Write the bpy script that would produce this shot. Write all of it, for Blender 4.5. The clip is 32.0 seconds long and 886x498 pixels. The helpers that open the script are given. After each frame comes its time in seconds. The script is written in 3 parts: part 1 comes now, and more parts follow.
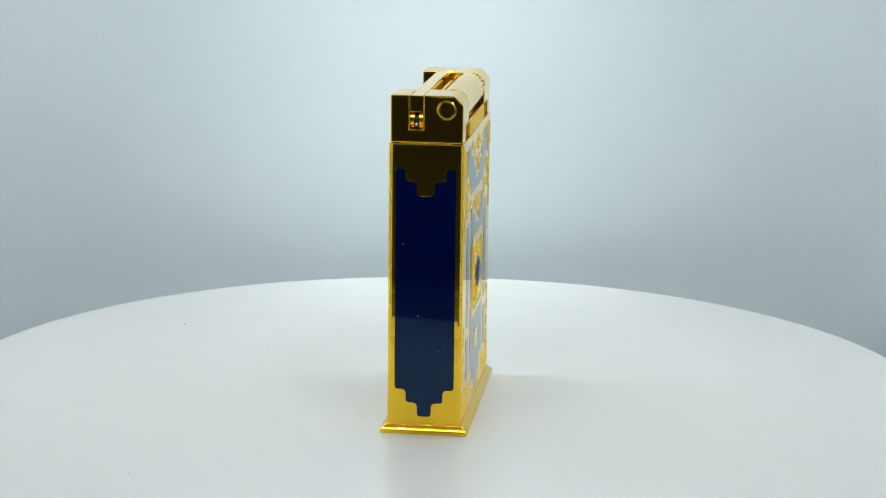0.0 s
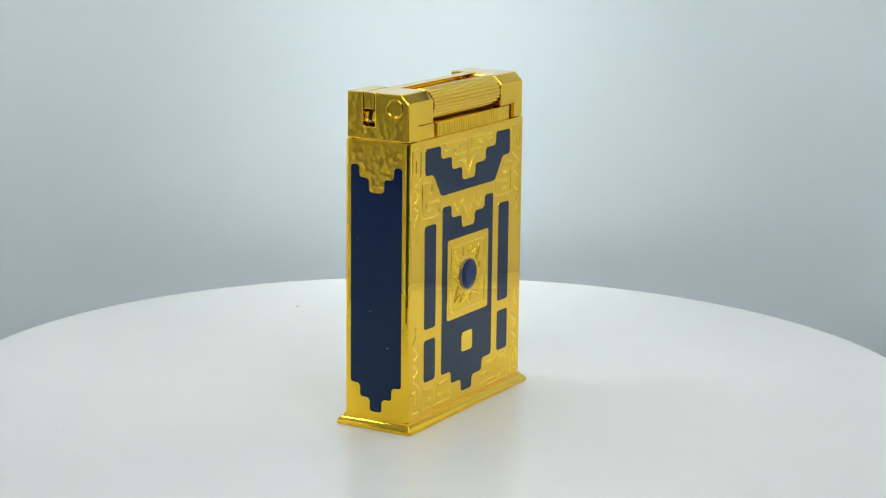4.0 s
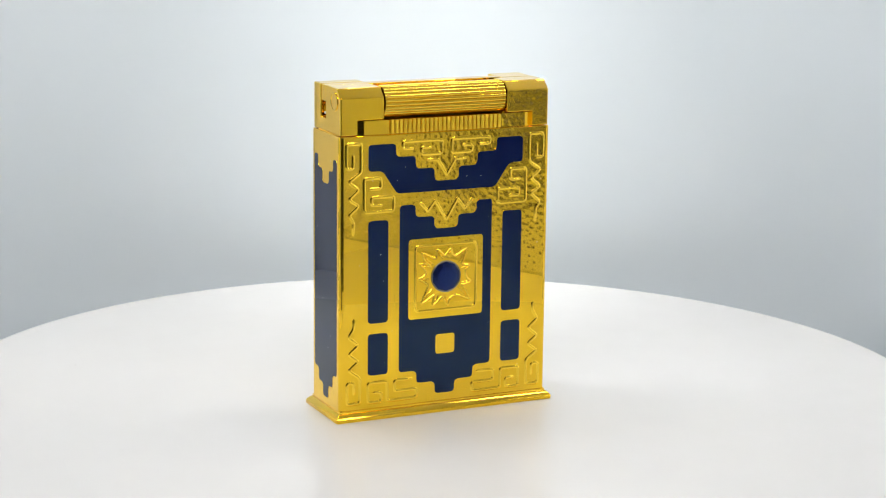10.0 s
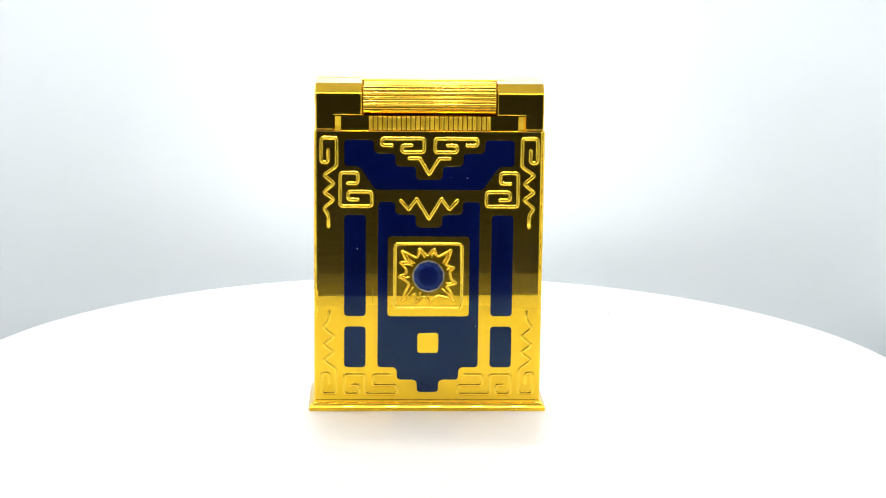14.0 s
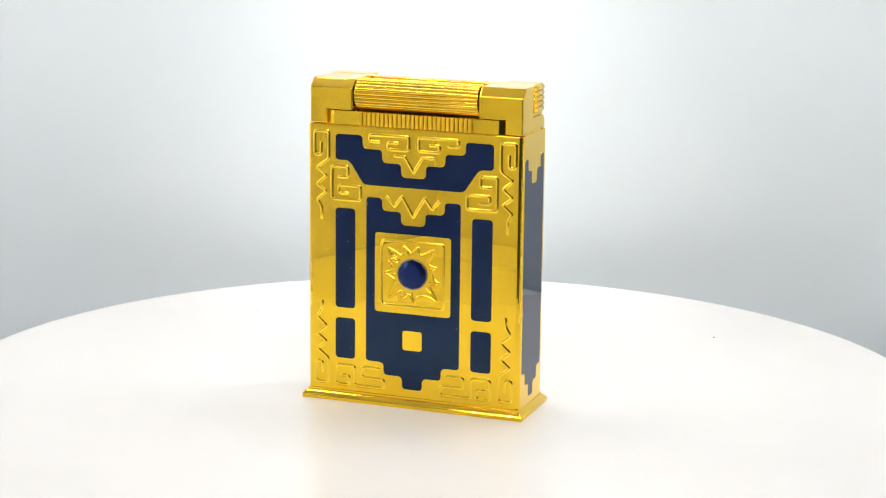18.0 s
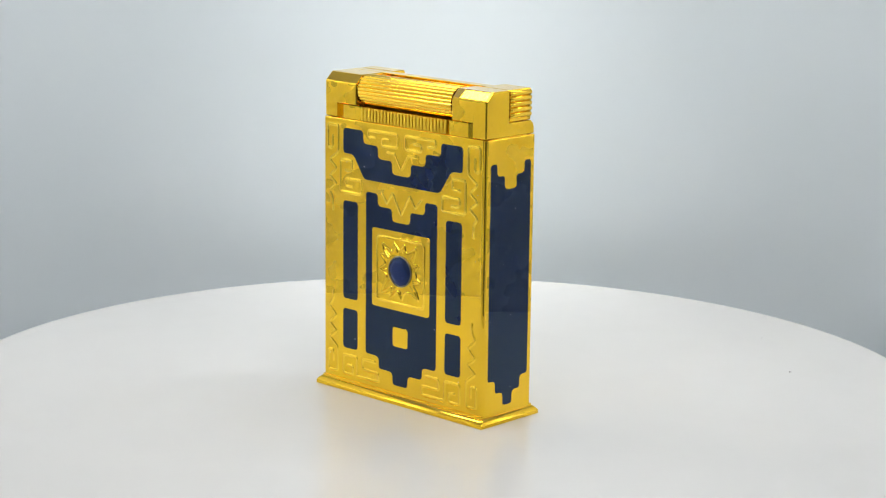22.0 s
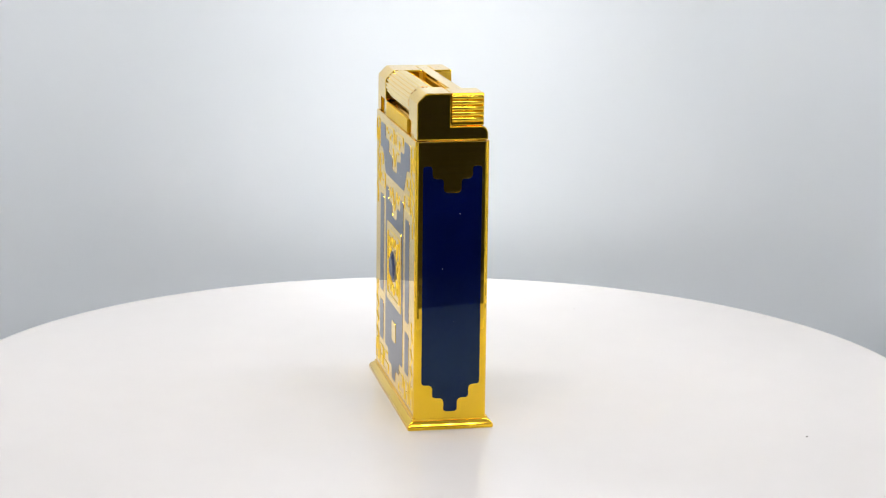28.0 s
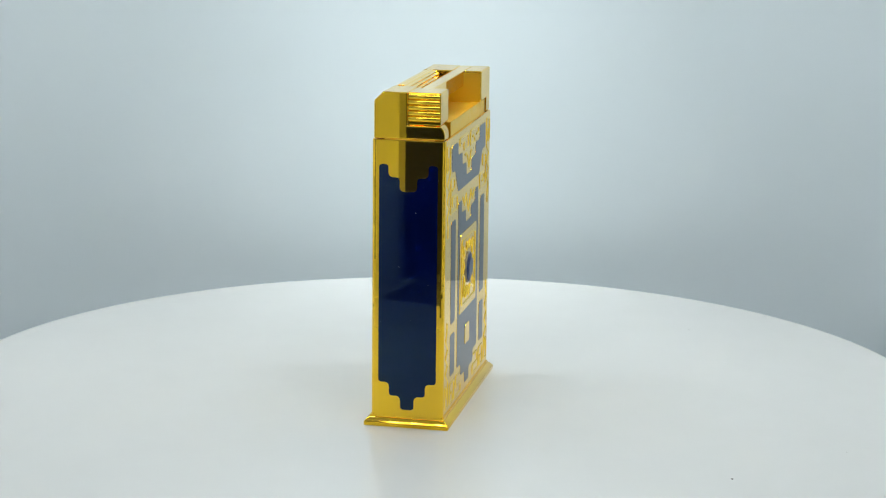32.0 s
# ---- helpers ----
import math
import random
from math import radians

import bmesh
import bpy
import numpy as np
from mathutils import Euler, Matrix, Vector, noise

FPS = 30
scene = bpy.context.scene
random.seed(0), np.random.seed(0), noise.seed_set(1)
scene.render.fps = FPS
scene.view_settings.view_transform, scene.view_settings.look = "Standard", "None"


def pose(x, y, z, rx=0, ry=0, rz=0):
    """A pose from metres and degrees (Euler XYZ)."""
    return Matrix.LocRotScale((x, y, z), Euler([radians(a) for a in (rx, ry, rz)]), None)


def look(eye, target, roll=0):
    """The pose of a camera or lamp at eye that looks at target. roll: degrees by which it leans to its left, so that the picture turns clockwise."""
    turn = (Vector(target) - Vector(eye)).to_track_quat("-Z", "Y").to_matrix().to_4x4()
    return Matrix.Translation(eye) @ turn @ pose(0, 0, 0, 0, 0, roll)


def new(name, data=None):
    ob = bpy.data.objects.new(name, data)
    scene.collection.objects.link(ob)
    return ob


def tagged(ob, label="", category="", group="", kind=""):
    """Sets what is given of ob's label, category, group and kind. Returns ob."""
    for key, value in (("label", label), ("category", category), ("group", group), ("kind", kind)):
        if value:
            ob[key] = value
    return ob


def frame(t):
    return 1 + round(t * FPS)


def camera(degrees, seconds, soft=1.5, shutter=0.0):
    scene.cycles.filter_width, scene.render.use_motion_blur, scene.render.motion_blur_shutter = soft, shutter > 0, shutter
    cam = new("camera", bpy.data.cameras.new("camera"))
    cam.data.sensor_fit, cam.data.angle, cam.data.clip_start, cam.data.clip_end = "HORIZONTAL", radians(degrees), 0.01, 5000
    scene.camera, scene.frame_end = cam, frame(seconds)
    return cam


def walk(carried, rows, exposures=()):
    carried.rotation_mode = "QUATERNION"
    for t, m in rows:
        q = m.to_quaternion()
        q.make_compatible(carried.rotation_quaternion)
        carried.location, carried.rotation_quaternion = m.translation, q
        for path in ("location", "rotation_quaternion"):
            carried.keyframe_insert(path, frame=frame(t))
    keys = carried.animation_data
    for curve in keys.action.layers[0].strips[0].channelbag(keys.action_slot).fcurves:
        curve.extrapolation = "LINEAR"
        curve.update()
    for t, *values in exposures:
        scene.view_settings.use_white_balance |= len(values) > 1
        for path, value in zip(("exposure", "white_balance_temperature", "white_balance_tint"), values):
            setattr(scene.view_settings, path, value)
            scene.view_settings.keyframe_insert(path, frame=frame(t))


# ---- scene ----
# ---- the camera: it stands still before the opening of a small photo tent ----
cam = camera(24.66, 32.0, soft=1.15)
EYE = Vector((0.0, -0.52854, 0.15459))
YAW, PITCH, ROLL = radians(-0.20), radians(12.11), 0.66
AHEAD = Vector((-math.sin(YAW) * math.cos(PITCH), math.cos(YAW) * math.cos(PITCH), -math.sin(PITCH)))
STAND = look(EYE, EYE + AHEAD, ROLL)
EXPOSURES = [(0.0, -0.86, 6300, 8), (3.0, -0.88, 6350, 9), (6.0, -0.80, 6500, 11), (7.0, -0.87, 6550, 12), (8.0, -0.80, 6600, 13), (9.0, -0.64, 6700, 17), (11.0, -0.53, 6750, 17), (12.0, -0.38, 6850, 17),
             (13.0, -0.24, 6800, 17), (14.0, 0.0, 6750, 17), (15.5, 0.08, 6750, 17), (17.0, 0.0, 6800, 18), (18.0, -0.32, 6900, 18), (19.0, -0.40, 6800, 18), (21.0, -0.70, 6700, 17),
             (23.0, -0.83, 6600, 13), (25.0, -0.84, 6500, 11), (26.5, -0.76, 6550, 12), (28.0, -0.57, 6800, 21), (29.0, -0.17, 6750, 20), (29.5, -0.50, 6700, 18), (30.0, -0.86, 6500, 13), (31.0, -0.86, 6350, 8), (32.0, -0.88, 6300, 8)]
walk(cam, [(0.0, STAND), (32.0, STAND)], EXPOSURES)

# ---- light: a dim room outside, two rows of LEDs under the tent's ceiling, a third added for the backdrop ----
world = bpy.data.worlds.new("dim_room")
scene.world = world
world.use_nodes = True
world.node_tree.nodes["Background"].inputs[0].default_value = (0.064, 0.069, 0.074, 1)
world.node_tree.nodes["Background"].inputs[1].default_value = 1.0
LED_COLOUR = (0.96, 1.0, 0.99)
# y, z, length, depth, watts, spread in degrees, y and z of the spot it points at
# The third row is added to make the pale halo low on the backdrop.
LED_ROWS = [(-0.130, 0.222, 0.24, 0.09, 0.185, 180, -0.03, 0.0), (0.040, 0.222, 0.37, 0.02, 0.32, 145, 0.05, 0.0), (0.115, 0.222, 0.10, 0.015, 0.05, 50, 0.16, 0.0)]
for ly, lz, long, deep, watts, spread, ty, tz in LED_ROWS:
    lamp_data = bpy.data.lights.new("led_light", "AREA")
    lamp_data.shape, lamp_data.size, lamp_data.size_y = "RECTANGLE", long, deep
    lamp_data.energy, lamp_data.color = watts, LED_COLOUR
    lamp_data.spread = radians(spread)
    lamp = new("led_light", lamp_data)
    lamp.matrix_world = look((0, ly, lz - 0.003), (0, ty, tz))


# ---- materials ----
def material(name, colour, rough=0.5, metal=0.0, ior=1.5, emit=0.0):
    m = bpy.data.materials.new(name)
    m.use_nodes = True
    b = m.node_tree.nodes["Principled BSDF"]
    b.inputs["Base Color"].default_value = (*colour, 1)
    b.inputs["Roughness"].default_value = rough
    b.inputs["Metallic"].default_value = metal
    b.inputs["IOR"].default_value = ior
    if emit:
        b.inputs["Emission Color"].default_value = (*LED_COLOUR, 1)
        b.inputs["Emission Strength"].default_value = emit
    return m


def tex_noise(m, scale, detail=3.0, stretch=None):
    nt = m.node_tree
    co = nt.nodes.new("ShaderNodeTexCoord")
    n = nt.nodes.new("ShaderNodeTexNoise")
    n.inputs["Scale"].default_value, n.inputs["Detail"].default_value = scale, detail
    if stretch:
        mp = nt.nodes.new("ShaderNodeMapping")
        mp.inputs["Scale"].default_value = stretch
        nt.links.new(co.outputs["Object"], mp.inputs[0])
        nt.links.new(mp.outputs[0], n.inputs["Vector"])
    else:
        nt.links.new(co.outputs["Object"], n.inputs["Vector"])
    return n.outputs["Fac"]


def ranged(m, source, lo, hi, a=0.3, b=0.7):
    r = m.node_tree.nodes.new("ShaderNodeMapRange")
    for k, v in (("From Min", a), ("From Max", b), ("To Min", lo), ("To Max", hi)):
        r.inputs[k].default_value = v
    m.node_tree.links.new(source, r.inputs["Value"])
    return r.outputs[0]


def into(m, source, socket):
    m.node_tree.links.new(source, m.node_tree.nodes["Principled BSDF"].inputs[socket])


def bumped(m, source, strength, distance):
    b = m.node_tree.nodes.new("ShaderNodeBump")
    b.inputs["Strength"].default_value, b.inputs["Distance"].default_value = strength, distance
    m.node_tree.links.new(source, b.inputs["Height"])
    into(m, b.outputs[0], "Normal")


def mixed(m, fac, c1, c2):
    x = m.node_tree.nodes.new("ShaderNodeMix")
    x.data_type = "RGBA"
    x.inputs[6].default_value, x.inputs[7].default_value = (*c1, 1), (*c2, 1)
    m.node_tree.links.new(fac, x.inputs[0])
    into(m, x.outputs[2], "Base Color")


GOLD = material("polished_gold", (0.95, 0.65, 0.05), 0.04, 1.0)


def dusty(m, rough, scale):
    """Fine dust and pinholes: tiny dull dots on a polished surface."""
    nt = m.node_tree
    co = nt.nodes.new("ShaderNodeTexCoord")
    v = nt.nodes.new("ShaderNodeTexVoronoi")
    v.inputs["Scale"].default_value = scale
    nt.links.new(co.outputs["Object"], v.inputs["Vector"])
    dots = ranged(m, v.outputs["Distance"], 0.3, 0.0, 0.03, 0.07)
    lines = ranged(m, tex_noise(m, 260, 1, (7.0, 7.0, 0.35)), 0.0, 0.16, 0.70, 0.78)
    total = rough
    for extra in (dots, lines):
        add = nt.nodes.new("ShaderNodeMath")
        add.operation = "ADD"
        nt.links.new(total, add.inputs[0])
        nt.links.new(extra, add.inputs[1])
        total = add.outputs[0]
    into(m, total, "Roughness")


dusty(GOLD, ranged(GOLD, tex_noise(GOLD, 160), 0.006, 0.02), 420)
mixed(GOLD, ranged(GOLD, tex_noise(GOLD, 60, 2), 0, 1), (1.0, 0.625, 0.026), (0.98, 0.61, 0.034))
bumped(GOLD, tex_noise(GOLD, 220, 2), 0.003, 0.0002)
# a thin clear lacquer, slightly hazy from wear
lacquer = GOLD.node_tree.nodes["Principled BSDF"].inputs
lacquer["Coat Weight"].default_value, lacquer["Coat Roughness"].default_value, lacquer["Coat IOR"].default_value = 0.4, 0.3, 1.45
RIDGE_GOLD = material("cast_gold", (1.0, 0.66, 0.05), 0.2, 1.0)
into(RIDGE_GOLD, ranged(RIDGE_GOLD, tex_noise(RIDGE_GOLD, 500), 0.16, 0.21), "Roughness")
ROLLER_GOLD = material("polished_roller_gold", (1.0, 0.66, 0.05), 0.1, 1.0)
into(ROLLER_GOLD, ranged(ROLLER_GOLD, tex_noise(ROLLER_GOLD, 500), 0.05, 0.09), "Roughness")
lacquer = ROLLER_GOLD.node_tree.nodes["Principled BSDF"].inputs
lacquer["Coat Weight"].default_value, lacquer["Coat Roughness"].default_value, lacquer["Coat IOR"].default_value = 0.4, 0.2, 1.45
INNER_GOLD = material("deep_gold", (0.96, 0.68, 0.09), 0.34, 1.0)
into(INNER_GOLD, ranged(INNER_GOLD, tex_noise(INNER_GOLD, 400, 3, (1, 6, 1)), 0.38, 0.46), "Roughness")
SATIN_GOLD = material("satin_gold", (1.0, 0.66, 0.05), 0.36, 1.0)
into(SATIN_GOLD, ranged(SATIN_GOLD, tex_noise(SATIN_GOLD, 600, 3), 0.32, 0.42), "Roughness")
ENAMEL = material("blue_enamel", (0.002, 0.003, 0.065), 0.03, 0.0, 1.52)
mixed(ENAMEL, ranged(ENAMEL, tex_noise(ENAMEL, 120), 0, 1), (0.0003, 0.0026, 0.038), (0.0006, 0.0034, 0.046))
into(ENAMEL, ranged(ENAMEL, tex_noise(ENAMEL, 200), 0.015, 0.03), "Roughness")
ENAMEL.node_tree.nodes["Principled BSDF"].inputs["Specular Tint"].default_value = (0.5, 0.86, 1.0, 1)
SAPPHIRE = material("sapphire", (0.002, 0.012, 0.4), 0.0, 0.0, 1.77)
SAPPHIRE.node_tree.nodes["Principled BSDF"].inputs["Specular Tint"].default_value = (0.3, 0.5, 1.0, 1)
SAPPHIRE.node_tree.nodes["Principled BSDF"].inputs["Transmission Weight"].default_value = 1.0
BEZEL = material("grey_bezel_metal", (0.3, 0.28, 0.25), 0.3, 1.0)
DARK = material("dark_brass", (0.05, 0.03, 0.012), 0.35, 0.8)
into(DARK, ranged(DARK, tex_noise(DARK, 800), 0.25, 0.5), "Roughness")
DISC = material("white_gloss_plastic", (0.80, 0.81, 0.80), 0.22, 0.0, 1.46)
mixed(DISC, ranged(DISC, tex_noise(DISC, 35, 4), 0, 1), (0.725, 0.727, 0.708), (0.737, 0.739, 0.72))
into(DISC, ranged(DISC, tex_noise(DISC, 90, 3), 0.235, 0.265), "Roughness")
SHEET = material("white_vinyl_sheet", (0.74, 0.765, 0.79), 0.3, 0.0, 1.5)
mixed(SHEET, ranged(SHEET, tex_noise(SHEET, 14, 3), 0, 1), (0.695, 0.768, 0.798), (0.72, 0.788, 0.818))
bumped(SHEET, tex_noise(SHEET, 22, 3), 0.12, 0.004)
CEILING = material("grey_ceiling_fabric", (0.3, 0.3, 0.3), 0.6)
mixed(CEILING, ranged(CEILING, tex_noise(CEILING, 40, 4), 0, 1), (0.42, 0.42, 0.42), (0.5, 0.5, 0.5))
FABRIC = material("white_tent_fabric", (0.80, 0.80, 0.80), 0.7)
mixed(FABRIC, ranged(FABRIC, tex_noise(FABRIC, 40, 4), 0, 1), (0.86, 0.86, 0.86), (0.9, 0.9, 0.9))


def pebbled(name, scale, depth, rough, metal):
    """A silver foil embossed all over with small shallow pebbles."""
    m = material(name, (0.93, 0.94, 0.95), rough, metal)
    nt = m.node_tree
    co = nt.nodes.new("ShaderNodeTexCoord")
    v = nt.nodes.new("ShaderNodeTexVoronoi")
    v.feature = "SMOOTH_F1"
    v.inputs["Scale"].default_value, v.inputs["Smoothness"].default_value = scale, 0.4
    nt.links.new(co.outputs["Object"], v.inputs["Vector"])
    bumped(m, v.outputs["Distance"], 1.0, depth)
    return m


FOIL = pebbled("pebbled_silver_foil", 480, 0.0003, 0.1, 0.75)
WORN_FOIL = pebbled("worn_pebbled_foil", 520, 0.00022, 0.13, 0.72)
SATIN = material("satin_silver_lining", (0.94, 0.95, 0.96), 0.28, 0.45)
into(SATIN, ranged(SATIN, tex_noise(SATIN, 60), 0.24, 0.32), "Roughness")
bumped(SATIN, tex_noise(SATIN, 240, 2), 0.8, 0.0009)
BLACK = material("black_rubber", (0.03, 0.03, 0.032), 0.6)
FLOOR = material("grey_tent_floor", (0.36, 0.36, 0.365), 0.7)
mixed(FLOOR, ranged(FLOOR, tex_noise(FLOOR, 60, 4), 0, 1), (0.34, 0.34, 0.345), (0.4, 0.4, 0.405))
BOARD = material("white_foam_board", (0.78, 0.78, 0.78), 0.7)
into(BOARD, ranged(BOARD, tex_noise(BOARD, 120), 0.6, 0.8), "Roughness")
LED = material("lit_led", (1, 1, 1), 0.4, 0.0, 1.5, 36.0)
ALU = material("brushed_aluminium", (0.75, 0.75, 0.76), 0.3, 1.0)
into(ALU, ranged(ALU, tex_noise(ALU, 300, 2, (0.1, 4, 4)), 0.22, 0.4), "Roughness")
# Added strip, dark only to dim what the gold mirrors near the opening.
STRIP = material("dark_reflection_strip", (0.15, 0.15, 0.15), 0.7)
mixed(STRIP, ranged(STRIP, tex_noise(STRIP, 60, 3), 0, 1), (0.13, 0.13, 0.13), (0.17, 0.17, 0.17))
MAT = material("grey_mat_fabric", (0.42, 0.42, 0.43), 0.7)
mixed(MAT, ranged(MAT, tex_noise(MAT, 40, 4), 0, 1), (0.34, 0.34, 0.35), (0.40, 0.40, 0.41))
FLAP = material("pale_flap_fabric", (0.7, 0.7, 0.71), 0.7)
mixed(FLAP, ranged(FLAP, tex_noise(FLAP, 40, 4), 0, 1), (0.68, 0.68, 0.69), (0.76, 0.76, 0.77))
WOOD = material("dull_grey_wood", (0.12, 0.12, 0.1), 0.5)
mixed(WOOD, ranged(WOOD, tex_noise(WOOD, 18, 4, (1, 9, 9)), 0, 1), (0.13, 0.13, 0.105), (0.18, 0.18, 0.15))
GREY_DUST = material("grey_dust", (0.16, 0.15, 0.14), 0.9)

PALE_DUST = material("pale_dust", (0.78, 0.76, 0.7), 0.9)

MM = 0.001


# ---- mesh helpers (sizes in millimetres) ----
def part(name, bm, mat, parent=None, label="", smooth=False):
    bmesh.ops.recalc_face_normals(bm, faces=bm.faces)
    me = bpy.data.meshes.new(name)
    bm.to_mesh(me)
    bm.free()
    me.materials.append(mat)
    if smooth:
        for f in me.polygons:
            f.use_smooth = True
        me.set_sharp_from_angle(angle=radians(50))
    ob = new(name, me)
    ob.parent = parent
    if label:
        ob["label"] = label
    return ob


def box(bm, x0, x1, y0, y1, z0, z1, bevel=0.0, segments=2):
    made = bmesh.ops.create_cube(bm, size=1.0)["verts"]
    for v in made:
        v.co = Vector(((x0 + x1) / 2 + v.co.x * (x1 - x0), (y0 + y1) / 2 + v.co.y * (y1 - y0), (z0 + z1) / 2 + v.co.z * (z1 - z0))) * MM
    if bevel:
        edges = {e for v in made for e in v.link_edges}
        bmesh.ops.bevel(bm, geom=list(edges), offset=bevel * MM, segments=segments, affect="EDGES", profile=0.5)


def prism(bm, outline, x0, x1, bevel=0.0, joint=None):
    """An outline in (y, z) drawn out along x. The edges at x = joint, where it meets a neighbour, stay sharp."""
    a = [bm.verts.new((x0 * MM, y * MM, z * MM)) for y, z in outline]
    b = [bm.verts.new((x1 * MM, y * MM, z * MM)) for y, z in outline]
    faces = [bm.faces.new(a[::-1]), bm.faces.new(b)]
    for i in range(len(a)):
        j = (i + 1) % len(a)
        faces.append(bm.faces.new((a[i], a[j], b[j], b[i])))
    if bevel:
        bmesh.ops.recalc_face_normals(bm, faces=faces)
        edges = {e for f in faces for e in f.edges}
        if joint is not None:
            edges = {e for e in edges if any(abs(v.co.x - joint * MM) > 1e-6 for v in e.verts)}
        bmesh.ops.bevel(bm, geom=list(edges), offset=bevel * MM, segments=3, affect="EDGES", profile=0.5, clamp_overlap=True)


def rounded(points, radius, closed=True, steps=4):
    """The outline with its corners rounded."""
    out, n = [], len(points)
    for i, p in enumerate(points):
        p = Vector(p)
        if not closed and i in (0, n - 1):
            out.append(p)
            continue
        a, b = Vector(points[i - 1]), Vector(points[(i + 1) % n])
        da, db = a - p, b - p
        r = min(radius, da.length * 0.48, db.length * 0.48)
        p0, p1 = p + da.normalized() * r, p + db.normalized() * r
        for k in range(steps + 1):
            t = k / steps
            out.append((1 - t) ** 2 * p0 + 2 * t * (1 - t) * p + t * t * p1)
    return out


HALF_W, HALF_T = 29.9, 9.5
FACES = {"front": lambda u, v, h: (u, -HALF_T - h, v), "back": lambda u, v, h: (-u, HALF_T + h, v),
         "left": lambda u, v, h: (-HALF_W - h, -u, v), "right": lambda u, v, h: (HALF_W + h, u, v)}


def on_face(side, u, v, h):
    return Vector(FACES[side](u, v, h)) * MM


def sideways(pts, i, closed):
    n = len(pts)
    a = pts[(i - 1) % n] if closed or i > 0 else pts[i]
    b = pts[(i + 1) % n] if closed or i < n - 1 else pts[i]
    p = pts[i]
    d0, d1 = (p - a), (b - p)
    d0 = d0.normalized() if d0.length > 1e-9 else d1.normalized()
    d1 = d1.normalized() if d1.length > 1e-9 else d0
    n0, n1 = Vector((-d0.y, d0.x)), Vector((-d1.y, d1.x))
    m = n0 + n1
    if m.length < 1e-6:
        return n0
    m.normalize()
    return m / max(0.55, m.dot(n0))


GEM_V, BORE = 36.4, 4.06


def bored(bm, side, loop, h):
    """Fills the loop of points on a face and leaves the round bore for the gem open."""
    ring = [bm.verts.new(on_face(side, BORE * math.cos(2 * math.pi * k / 40), GEM_V + BORE * math.sin(2 * math.pi * k / 40), h)) for k in range(40)]
    edges = []
    for pts in (loop, ring):
        for i, p in enumerate(pts):
            q = pts[(i + 1) % len(pts)]
            edges.append(bm.edges.get((p, q)) or bm.edges.new((p, q)))
    bmesh.ops.triangle_fill(bm, use_beauty=True, edges=edges)


def plate(side, outline, h0, h1, slope, bore=False):
    """A flat piece on a face, its edge sloping inwards from h0 to h1."""
    bm = bmesh.new()
    area = sum(outline[i].x * outline[(i + 1) % len(outline)].y - outline[(i + 1) % len(outline)].x * outline[i].y for i in range(len(outline)))
    turn = 1.0 if area > 0 else -1.0
    low = [bm.verts.new(on_face(side, p.x, p.y, h0)) for p in outline]
    high = []
    for i, p in enumerate(outline):
        q = p + sideways(outline, i, True) * slope * turn
        high.append(bm.verts.new(on_face(side, q.x, q.y, h1)))
    if bore:
        bored(bm, side, high, h1)
    else:
        bm.faces.new(high)
    for i in range(len(low)):
        j = (i + 1) % len(low)
        bm.faces.new((low[i], low[j], high[j], high[i]))
    return bm


def ridge(side, path, width, height, closed=False, base=0.0, radius=0.8):
    """A half-round raised line along a path on a face."""
    pts = rounded(path, radius, closed, 3)
    bm = bmesh.new()
    shape = [(-1.0, -0.05), (-0.7, 0.42), (-0.26, 0.88), (0.0, 1.0), (0.26, 0.88), (0.7, 0.42), (1.0, -0.05)]
    rows = []
    if not closed:
        d = (pts[1] - pts[0]).normalized()
        e = (pts[-1] - pts[-2]).normalized()
        pts = [pts[0] - d * width * 0.35] + pts + [pts[-1] + e * width * 0.35]
    for i, p in enumerate(pts):
        s = sideways(pts, i, closed)
        end = 0.45 if not closed and i in (0, len(pts) - 1) else 1.0
        rows.append([bm.verts.new(on_face(side, p.x + s.x * a * width / 2 * end, p.y + s.y * a * width / 2 * end, base + b * height * (end if end == 1 else 0.3))) for a, b in shape])
    n = len(rows)
    for i in range(n if closed else n - 1):
        r0, r1 = rows[i], rows[(i + 1) % n]
        for k in range(len(shape) - 1):
            bm.faces.new((r0[k], r0[k + 1], r1[k + 1], r1[k]))
    if not closed:
        bm.faces.new(rows[0])
        bm.faces.new(rows[-1][::-1])
    return bm


def ring_lathe(bm, profile, centre, axis, steps=48):
    """A profile of (radius, along) turned round an axis through centre."""
    axis = Vector(axis).normalized()
    u = axis.orthogonal().normalized()
    w = axis.cross(u)
    rows = []
    for k in range(steps):
        a = 2 * math.pi * k / steps
        rows.append([bm.verts.new((Vector(centre) + (u * math.cos(a) + w * math.sin(a)) * r + axis * t) * MM) for r, t in profile])
    for k in range(steps):
        r0, r1 = rows[k], rows[(k + 1) % steps]
        for i in range(len(profile) - 1):
            bm.faces.new((r0[i], r0[i + 1], r1[i + 1], r1[i]))
    if profile[0][0] > 0:
        bm.faces.new([r[0] for r in rows][::-1])
    if profile[-1][0] > 0:
        bm.faces.new([r[-1] for r in rows])


# ---- the photo tent ----
def wall_slab(name, x0, x1, y0, y1, z0, z1, mat, label):
    bm = bmesh.new()
    box(bm, x0, x1, y0, y1, z0, z1)
    return tagged(part(name, bm, mat), label, "wall", kind="structure")


